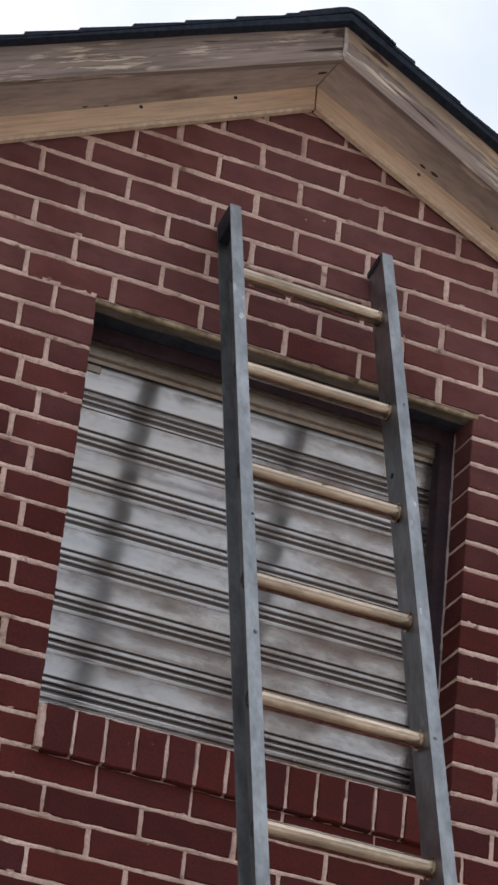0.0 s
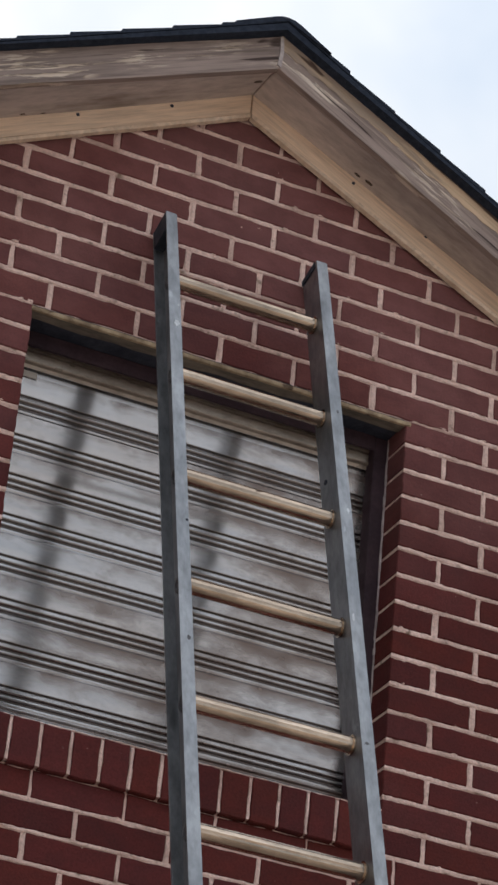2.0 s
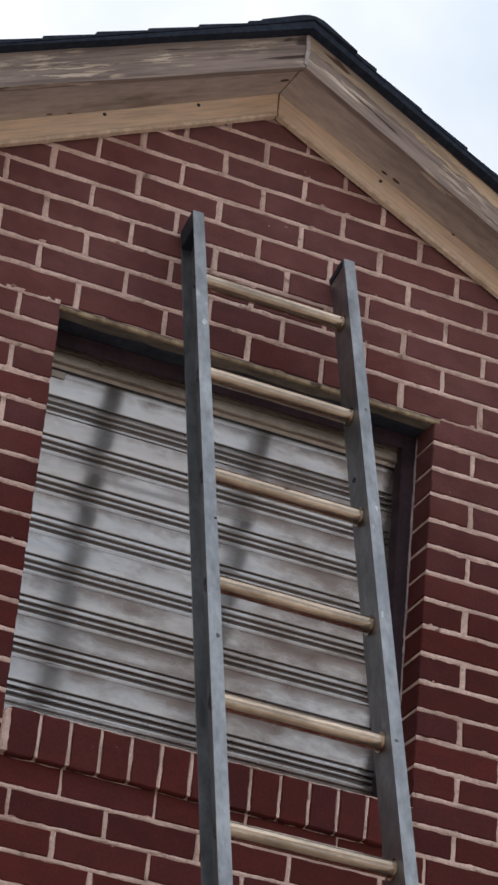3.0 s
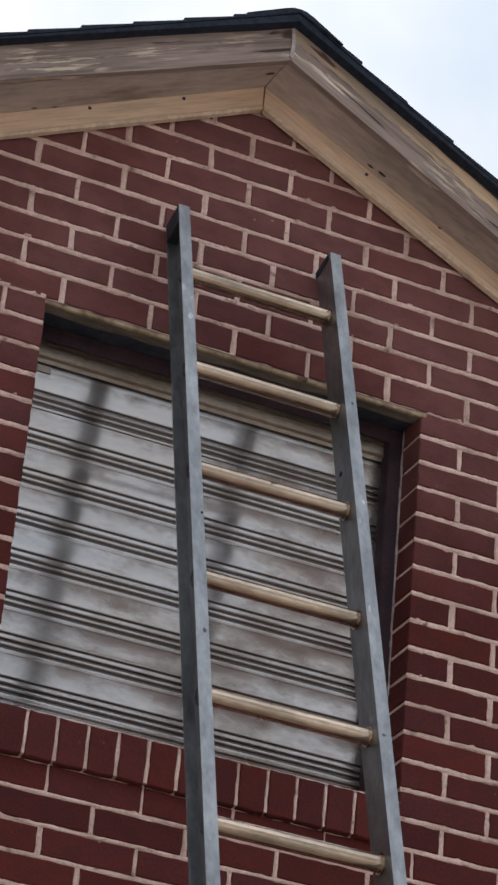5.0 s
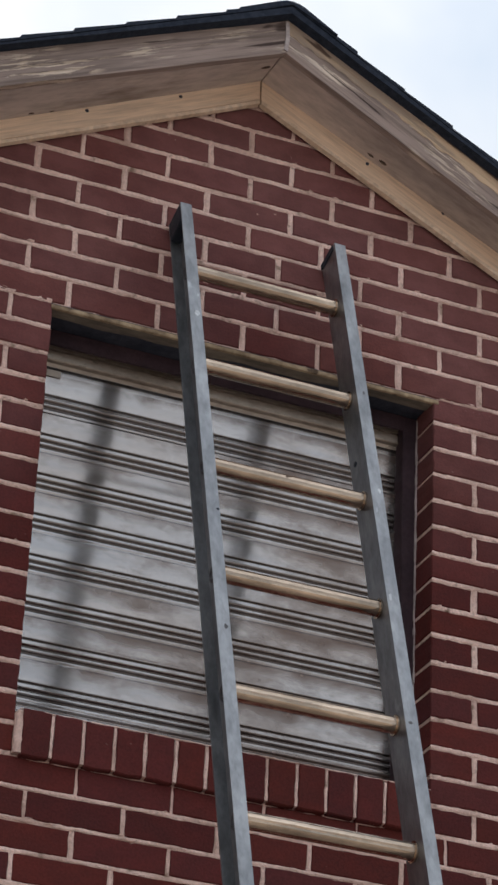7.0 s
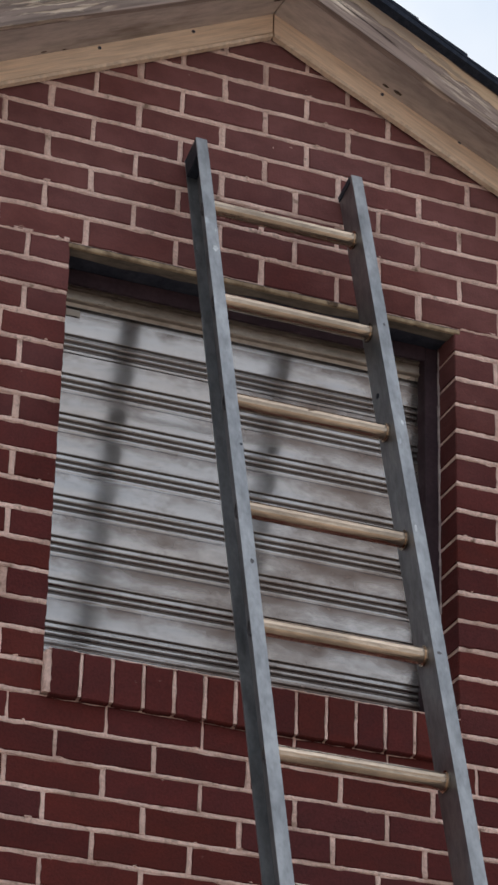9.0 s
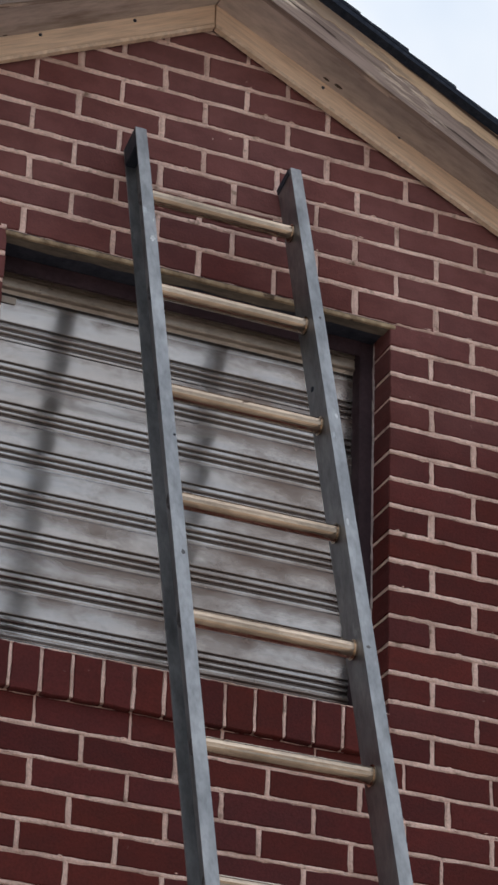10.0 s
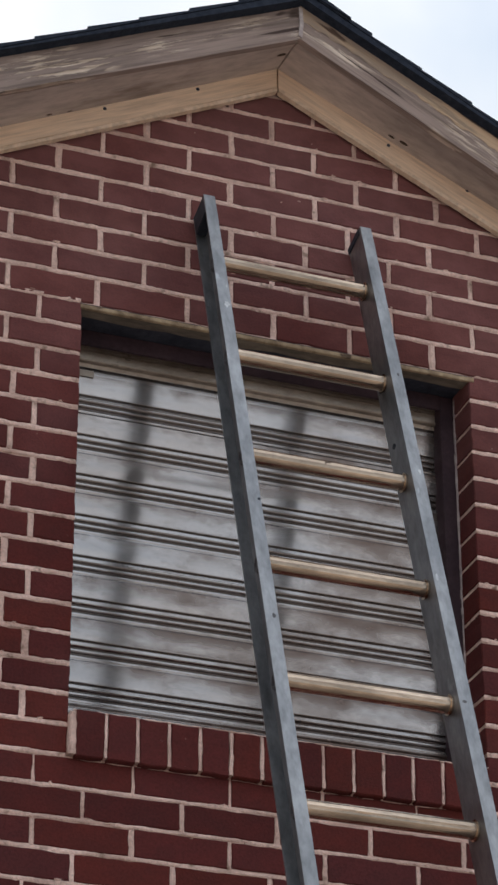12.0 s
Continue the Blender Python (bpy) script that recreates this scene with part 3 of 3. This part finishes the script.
bar = [(SLAT_Y, Z0 - 1.1946)]
for k in range(4):
    z = Z0 - 1.196 - 0.0213 * k
    bar += rounded([(SLAT_Y + y, z + h) for y, h in ((0.0, 0.0), (0.0042, -0.0022), (0.0044, -0.0062), (0.0016, -0.0076), (0.0008, -0.0120), (0.0, -0.0165), (0.0008, -0.0185), (0.0, -0.0205))])
v, f = profile_along_x(bar, XS, 0.0002, 11)
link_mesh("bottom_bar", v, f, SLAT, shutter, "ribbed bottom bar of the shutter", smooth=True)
bm = bmesh.new()
box(bm, JL + 0.01, JL + 0.070, 0.1265, 0.1288, Z0 - 0.390, Z0 - 0.373, 0.0005)
part("latch_tab", bm, HEAD_METAL, shutter, "small tan metal tab")
bm = bmesh.new()
box(bm, JL, JR, 0.16, 0.19, SILL - 0.05, TOP + 0.03)
part("backing", bm, STEEL_DARK, shutter)


# ---- ladder ----
LEAN = radians(17.36)
RUNG_TOP = Vector((0.0, -0.1011, Z0 - 0.1704))
RX0, RX1 = 0.4606, 0.8215       # inner faces of the two webs
ladder = tagged(new("ladder"), "weathered aluminium ladder leaning on the brick gable", "ladder")
along = Matrix.Translation(RUNG_TOP) @ Matrix.Rotation(-LEAN, 4, "X")   # local z up the rails, local y towards the wall
length = (RUNG_TOP.z - 0.02) / math.cos(LEAN)
ladder.matrix_world = along @ Matrix.Translation((0, 0, -length))
UP, STEP = 0.1925, 0.3107                     # the rails run on above the top rung


def channel(web_x, out):
    """A channel rail: web at web_x, flanges pointing out (-1 or +1); local z from the foot."""
    d, w, t = 0.038, 0.0285, 0.0032
    a, b, c = web_x, web_x + out * t, web_x + out * w
    ring = [(a, -d), (c, -d), (c, -d + t), (b, -d + t), (b, d - t), (c, d - t), (c, d), (a, d)]
    bm = bmesh.new()
    zs = [0, length * 0.3, length * 0.6, length * 0.8, length, length + UP]
    rows = [[bm.verts.new((x, y, z)) for x, y in ring] for z in zs]
    for r, s in zip(rows, rows[1:]):
        for i in range(8):
            j = (i + 1) % 8
            bm.faces.new((r[i], r[j], s[j], s[i]))
    bm.faces.new(rows[0])
    bm.faces.new(rows[-1][::-1])
    long_edges = [e for e in bm.edges if abs((e.verts[0].co - e.verts[1].co).z) > 0.05]
    bmesh.ops.bevel(bm, geom=long_edges, offset=0.0009, segments=1, affect="EDGES")
    return bm


for web, out in ((RX0, -1), (RX1, 1)):
    rail = part("rail", channel(web, out), RAIL, ladder, "blue-grey aluminium channel rail")
    # Thin liner over the inside of the web, darker than the rail.
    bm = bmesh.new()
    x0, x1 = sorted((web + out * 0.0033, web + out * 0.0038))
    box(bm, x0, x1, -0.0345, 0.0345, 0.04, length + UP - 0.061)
    part("inner_web", bm, WEB, rail, "dull darker liner plate inside the channel")
    bm = bmesh.new()
    x0, x1 = sorted((web + out * 0.0035, web + out * 0.0280))
    box(bm, x0, x1, -0.0345, 0.0375, length + UP - 0.060, length + UP + 0.001, 0.002)
    part("end_cap", bm, RUBBER, ladder, "dark blue plastic end cap")
    bm = bmesh.new()
    box(bm, min(web + out * 0.033, web - out * 0.004), max(web + out * 0.033, web - out * 0.004), -0.05, 0.05, -0.015, 0.03, 0.004)
    part("foot", bm, RUBBER, ladder, "dark rubber foot")


bm = bmesh.new()
box(bm, RX1 - 0.0025, RX1 - 0.0003, -0.030, 0.0385, length + UP - 0.018, length + UP + 0.001, 0.001)
part("end_cap", bm, RUBBER, ladder, "dark blue plastic cap edge")


def rung(z):
    """A D-shaped rung with ribbed tread, flat side up when the ladder leans."""
    prof = []
    for k in range(28):
        a = 2 * math.pi * k / 28
        r = 0.0176 + (0.0004 if k % 2 else -0.0003) * (1 if 3 <= k <= 16 else 0.2)
        y, h = r * math.cos(a), r * math.sin(a)
        prof.append((y, min(h, 0.0135)))
    bm = bmesh.new()
    rows = [[bm.verts.new((x, y, z + h)) for y, h in prof] for x in (RX0 - 0.006, RX0 + 0.1, (RX0 + RX1) / 2, RX1 - 0.1, RX1 + 0.006)]
    for r, s in zip(rows, rows[1:]):
        for i in range(28):
            j = (i + 1) % 28
            bm.faces.new((r[i], r[j], s[j], s[i]))
    bm.faces.new(rows[0])
    bm.faces.new(rows[-1][::-1])
    return part("rung", bm, RUNG, ladder, "ribbed golden-grey rung")


def collar(x, z, parent):
    bm = bmesh.new()
    bmesh.ops.create_cone(bm, cap_ends=True, segments=20, radius1=0.0222, radius2=0.0205, depth=0.005,
                          matrix=Matrix.Translation((x, 0, z)) @ Matrix.Rotation(radians(90), 4, "Y"))
    return part("collar", bm, RUNG, parent, "swaged collar at the rail")


def rung_end(x, out, z, parent):
    """The flared end of a rung inside the channel: a dirty lip round a dark hollow."""
    bm = bmesh.new()
    m = Matrix.Translation((x, 0, z)) @ Matrix.Rotation(radians(90 * out), 4, "Y")
    rings = [(0.0150, 0.0), (0.0225, 0.0), (0.0235, 0.003), (0.0205, 0.007), (0.0150, 0.008), (0.0135, 0.001)]
    rows = [[bm.verts.new(m @ Vector((r * math.cos(a), r * math.sin(a), h))) for a in [2 * math.pi * i / 18 for i in range(18)]] for r, h in rings]
    for r, q in zip(rows, rows[1:]):
        for i in range(18):
            bm.faces.new((r[i], r[(i + 1) % 18], q[(i + 1) % 18], q[i]))
    bm.faces.new(rows[-1])
    return part("rung_end", bm, GRIME, parent, "dirt-darkened flared rung end")


k = 0
while length - STEP * k > 0.1:
    z = length - STEP * k
    r = rung(z)
    for x in (RX0 + 0.0030, RX1 - 0.0030):
        collar(x, z, r)
    for x, out in ((RX0 - 0.0034, -1), (RX1 + 0.0034, 1)):
        rung_end(x, out, z, r)
    k += 1

# pale scuffs and small dents on the front flanges
for web, out, down, across, w, h, mat, words in (
        (RX0, -1, 0.187, 0.011, 0.013, 0.020, SCUFF, "pale paint scuff"), (RX0, -1, 0.125, 0.005, 0.004, 0.012, SCUFF, "pale paint scuff"),
        (RX1, 1, 0.62, 0.020, 0.007, 0.018, SCUFF, "pale paint scuff"), (RX1, 1, 0.93, 0.008, 0.006, 0.024, SCUFF, "pale paint scuff"),
        (RX1, 1, 0.315, 0.018, 0.006, 0.010, GRIME, "dark dent"), (RX0, -1, 1.11, 0.010, 0.009, 0.013, GRIME, "dark dent"), (RX1, 1, 1.262, 0.012, 0.010, 0.008, GRIME, "dark dent")):
    bm = bmesh.new()
    cx, cz = web + out * across, length - down
    ring = [(cx + w / 2 * math.cos(a) * random.uniform(0.7, 1.15), cz + h / 2 * math.sin(a) * random.uniform(0.7, 1.15)) for a in [2 * math.pi * i / 11 for i in range(11)]]
    prism(bm, ring, -0.0384, -0.0376)
    part("scuff", bm, mat, ladder, words)

# a scratched patch on the third rung
bm = bmesh.new()
for dx, dz, a, b in ((0.0, 0.0, 0.0045, 0.0016), (0.006, 0.002, 0.0016, 0.004), (-0.005, -0.002, 0.0014, 0.0036)):
    x, z = RX0 + 0.178 + dx, length - 2 * STEP + 0.003 + dz
    prism(bm, [(x - a, z), (x, z - b), (x + a, z), (x, z + b)], -0.0186, -0.0150)
part("scratch", bm, KNOT, ladder, "dark scratch on a rung")

into = along.inverted()
hole = into @ Vector((RX1, -0.2385, Z0 - 0.649))
bm = bmesh.new()
bmesh.ops.create_cone(bm, cap_ends=True, segments=16, radius1=0.0065, radius2=0.0065, depth=0.002,
                      matrix=Matrix.Translation((RX1 - 0.0008, hole.y, hole.z + length)) @ Matrix.Rotation(radians(90), 4, "Y"))
part("bolt_hole", bm, RUBBER, ladder, "dark bolt hole in the web")
bm = bmesh.new()
bmesh.ops.create_uvsphere(bm, u_segments=8, v_segments=6, radius=0.0035,
                          matrix=Matrix.Translation((RX0 - 0.004, -0.038, length - 0.787)) @ Matrix.Diagonal((1, 0.5, 1, 1)))
part("rivet", bm, RUBBER, ladder, "small dark rivet")

# ---- bricks ----
JOINT_X, JOINT_Z = 0.0128, 0.0112
brick_meshes = {}


def brick_mesh(w, h, variant):
    """A brick w by h, 9 cm deep, its front at y = 0 and its centre at x = z = 0, with uneven worn edges."""
    key = (round(w, 3), round(h, 3), variant)
    if key in brick_meshes:
        return brick_meshes[key]
    rng = random.Random(hash((int(w * 1000), int(h * 1000), variant)))
    ring = []
    nl, ns = (7, 3) if w >= h else (3, 6)
    for i in range(nl):
        ring.append((-w / 2 + w * i / nl, -h / 2))
    for i in range(ns):
        ring.append((w / 2, -h / 2 + h * i / ns))
    for i in range(nl):
        ring.append((w / 2 - w * i / nl, h / 2))
    for i in range(ns):
        ring.append((-w / 2, h / 2 - h * i / ns))
    jog = lambda s: rng.uniform(-s, s)
    outer = [(x + jog(0.0014), 0.003 + jog(0.0008), z + jog(0.0014)) for x, z in ring]
    inner_ring = [(x * (1 - 0.0045 / w) , 0.0, z * (1 - 0.0055 / h)) for x, _, z in outer]
    inner_ring = [(x + jog(0.0006), 0.0, z + jog(0.0006)) for x, _, z in inner_ring]
    back = [(x, 0.088, z) for x, z in ring]
    n = len(ring)
    faces = [tuple(range(2 * n, 3 * n))]
    for i in range(n):
        j = (i + 1) % n
        faces.append((i, j, n + j, n + i))
        faces.append((n + i, n + j, 2 * n + j, 2 * n + i))
    me = bpy.data.meshes.new("brick")
    me.from_pydata(back + outer + inner_ring, [], faces)
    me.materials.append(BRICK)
    me.update()
    brick_meshes[key] = me
    return me


def perpends(c):
    """The head joints of course c (counted downwards), as x from west to east; None marks the opening."""
    grid = []
    for X in range(-36, 42):
        if (X - c) % 2 == 0:
            x = X * HX
            if 0 <= c <= 4 and X >= 7:
                x -= 0.025
            if c >= 24:
                x -= 0.018
            grid.append(x + 0.003 * noise.noise(Vector((X * 3.7, c * 5.1, 0.5))))
    if 5 <= c <= 20:
        first = 0.076 if c % 2 else (0.002 if c == 6 else 0.023)
        west = [first - 2 * HX * k for k in range(18)][::-1]
        start = 1.339 if c % 2 else 1.231
        east = [start + 2 * HX * k for k in range(17)]
        j = lambda x, k: x + 0.003 * noise.noise(Vector((k * 3.7, c * 5.1, 9.5)))
        return [[j(x, i) for i, x in enumerate(west)] + [JL], [JR] + [j(x, i + 40) for i, x in enumerate(east)]]
    return [grid]


def near(x0, x1, z):
    """The stretch of wall round the window whose bricks stand as pieces of their own."""
    return x1 > -0.32 and x0 < 1.62 and z > Z0 - 1.98


rng = random.Random(4)
far_verts, far_faces = [], []


def lay(x0, x1, z0, z1):
    w, h, cx, cz = x1 - x0, z1 - z0, (x0 + x1) / 2, (z0 + z1) / 2
    if near(x0, x1, cz):
        long = round(w * 50) / 50
        ob = new("brick", brick_mesh(long, 0.057, rng.randrange(9)))
        ob.scale = (w / long, 1, h / 0.057)
        ob.parent = wall
        ob.location = (cx, rng.uniform(-0.0015, 0.001), cz)
        ob.rotation_euler = (0, radians(rng.uniform(-0.25, 0.25)), radians(rng.uniform(-0.3, 0.3)))
    else:
        b = len(far_verts)
        far_verts.extend((x, y, z) for y in (0.0, 0.06) for x, z in ((x0, z0), (x1, z0), (x1, z1), (x0, z1)))
        far_faces.extend(tuple(b + i for i in q) for q in ((0, 1, 2, 3), (0, 4, 5, 1), (1, 5, 6, 2), (2, 6, 7, 3), (3, 7, 4, 0)))


for c in range(-6, 73):
    bed = JOINT_Z * (0.82 if c > 20 else 1.0)      # tighter joints below the sill
    zb, zt = Z0 - c * HZ + bed / 2, Z0 - (c - 1) * HZ - bed / 2
    if zb < 0:
        continue
    limit = (0.52 - (zt - Z0)) / 0.5
    if c == 4:
        low_course = zb - 0.008
    for run in perpends(c):
        for a, b in zip(run, run[1:]):
            half = JOINT_X / 2 * (0.45 if c == 21 else 0.80 if c > 21 else 1.0)
            x0 = a if a == JR else a + half
            x1 = b if b == JL else b - half
            x0, x1 = max(x0, WEST, RIDGE - limit), min(x1, EAST, RIDGE + limit)
            if x1 - x0 < 0.02:
                continue
            e = [rng.uniform(-0.0022, 0.0022) for _ in range(4)]
            lay(x0 if x0 == JR else x0 + e[0], x1 if x1 == JL else x1 + e[1], (low_course if c == 4 and x1 > JL and x0 < JR else zb) + 0.45 * e[2], zt + 0.45 * e[3])

# rowlock sill, proud of the wall
sill = tagged(new("window_sill"), "projecting rowlock brick sill under the window", "window sill", kind="structure")
bm = bmesh.new()
box(bm, JL - 0.001, JR - 0.001, -0.011, 0.085, SILL - 0.086, SILL + 0.004)
part("sill_mortar", bm, MORTAR, sill)
x = JL + 0.014
while x < JR - 0.03:
    x1 = min(x + 0.0592 + rng.uniform(-0.001, 0.0015), JR - 0.002)
    ob = new("brick", brick_mesh(round(x1 - x, 3), 0.101, rng.randrange(6)))
    ob.parent = sill
    ob.location = ((x + x1) / 2, -0.0165 + rng.uniform(-0.002, 0.002), SILL - 0.0405)
    ob.rotation_euler = (0, radians(rng.uniform(-0.5, 0.5)), 0)
    x += 0.0688

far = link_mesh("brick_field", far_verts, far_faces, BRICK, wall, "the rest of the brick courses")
tagged(far, kind="stuff")

# mortar proper: uneven beads that fill the joints and spill here and there over the brick edges
bead_verts, bead_faces = [], []


def bead(p, q, half, seed, spill, front=0.0):
    """One ragged bead of mortar along a joint from p to q, (x, z) on the wall's face."""
    (xa, za), (xb, zb) = p, q
    run = math.hypot(xb - xa, zb - za)
    ux, uz = (xb - xa) / run, (zb - za) / run
    n = max(3, int(run / 0.0055))
    base = len(bead_verts)
    for i in range(n + 1):
        t = run * i / n
        x, z = xa + ux * t, za + uz * t
        for side in (-1, -0.45, 0.45, 1):
            g = noise.noise(Vector((x * 90 + seed, z * 90, side * 2.7)))
            slow = noise.noise(Vector((x * 17, z * 17 + seed, side * 1.3)))
            if abs(side) == 1:
                o, y = side * (half + spill * (0.5 * g + 1.1 * max(0.0, slow))), 0.0042
            else:
                o, y = side * half * (1.5 + 0.5 * g), 0.0010 - 0.0024 * g - 0.0030 * slow
            bead_verts.append((x - uz * o, y + front, z + ux * o))
    for i in range(n):
        for s in range(3):
            a = base + 4 * i + s
            bead_faces.append((a, a + 4, a + 5, a + 1))


for c in range(-6, 30):
    zj = Z0 - c * HZ
    half = JOINT_Z / 2 * (0.82 if c > 20 else 1.0) + 0.0006
    reach = min(1.62, RIDGE + (0.46 - (zj - Z0)) / 0.5) if zj > Z0 - 0.2 else 1.62
    left = max(-0.32, 2 * RIDGE - reach)
    spill = 0.0042 if c > 20 else 0.0034
    if 5 <= c <= 19:
        bead((left, zj), (JL - 0.001, zj), half, c * 3.3, spill)
        bead((JR + 0.001, zj), (reach, zj), half, c * 3.3, spill)
    elif c == 4:
        bead((left, zj), (JL - 0.003, zj), half, c * 3.3, spill)
        bead((JR + 0.016, zj), (reach, zj), half, c * 3.3, spill)
    elif c == 20:
        bead((left, zj), (JL - 0.003, zj), half, c * 3.3, spill)
        bead((JR + 0.003, zj), (reach, zj), half, c * 3.3, spill)
    elif reach - left > 0.05:
        bead((left, zj), (reach, zj), half, c * 3.3, spill)
    for run in perpends(c):
        for x in run:
            if x in (JL, JR) or not left < x < reach or c == 21:
                continue
            drip = 0.012 if c == 4 and JL < x < JR else 0.0
            bead((x, zj + half - drip), (x, zj + HZ - half), JOINT_X / 2 * (0.8 if c > 21 else 1.0) + 0.0003, c * 1.9 + x * 40, spill)
for k in range(14):
    x = JL + 0.0088 + 0.0688 * k
    if x < JR - 0.01:
        bead((x, SILL - 0.088), (x, SILL + 0.006), 0.0036 if k else 0.008, 70 + k * 2.3, 0.0036, -0.0172)
bead((JL + 0.006, SILL + 0.0105), (JR - 0.004, SILL + 0.0105), 0.0016, 31.7, 0.0034, -0.0150)
tagged(link_mesh("mortar_joints", bead_verts, bead_faces, MORTAR, wall, "ragged cream mortar in the joints", smooth=True), kind="stuff")

# blobs and smears of mortar left on the bricks along the joints
smear_verts, smear_faces = [], []


def smear(x, z, a, b):
    k = len(smear_verts)
    smear_verts.append((x, -0.0022, z))
    for i in range(9):
        t = 2 * math.pi * i / 9
        q = rng.uniform(0.6, 1.25)
        smear_verts.append((x + a * q * math.cos(t), 0.0012, z + b * q * math.sin(t)))
    smear_faces.extend((k, k + 1 + i, k + 1 + (i + 1) % 9) for i in range(9))


for _ in range(230):
    c = rng.randrange(-5, 29)
    x = rng.uniform(-0.3, 1.6)
    z = Z0 - c * HZ + rng.choice((-1, 1)) * rng.uniform(0.004, 0.0085)
    if z - Z0 > 0.38 - 0.5 * abs(x - RIDGE) or (JL - 0.02 < x < JR + 0.02 and SILL - 0.1 < z < TOP + 0.02):
        continue
    smear(x, z, rng.uniform(0.003, 0.011), rng.uniform(0.0015, 0.004))
for x, z in ((0.735, 0.292), (0.748, 0.281), (0.757, 0.268), (0.772, 0.262), (0.786, 0.266), (0.742, 0.272), (0.42, 0.262), (0.437, 0.252), (0.39, 0.277), (0.63, 0.03), (0.655, 0.105), (0.70, 0.118)):
    smear(x, Z0 + z, rng.uniform(0.002, 0.007), rng.uniform(0.001, 0.003))
for _ in range(26):
    smear(rng.uniform(JR + 0.012, JR + 0.16), Z0 - 4 * HZ - rng.uniform(0.006, 0.020), rng.uniform(0.002, 0.005), rng.uniform(0.001, 0.0025))
for _ in range(60):
    c = rng.randrange(20, 29)
    smear(rng.uniform(-0.3, 1.6), Z0 - c * HZ + rng.choice((-1, 1)) * rng.uniform(0.003, 0.008) if c > 21 else Z0 - 22 * HZ, rng.uniform(0.004, 0.012), rng.uniform(0.0015, 0.0035))
tagged(link_mesh("mortar_smears", smear_verts, smear_faces, MORTAR, wall, "pale blobs and smears of mortar on the bricks"), kind="stuff")
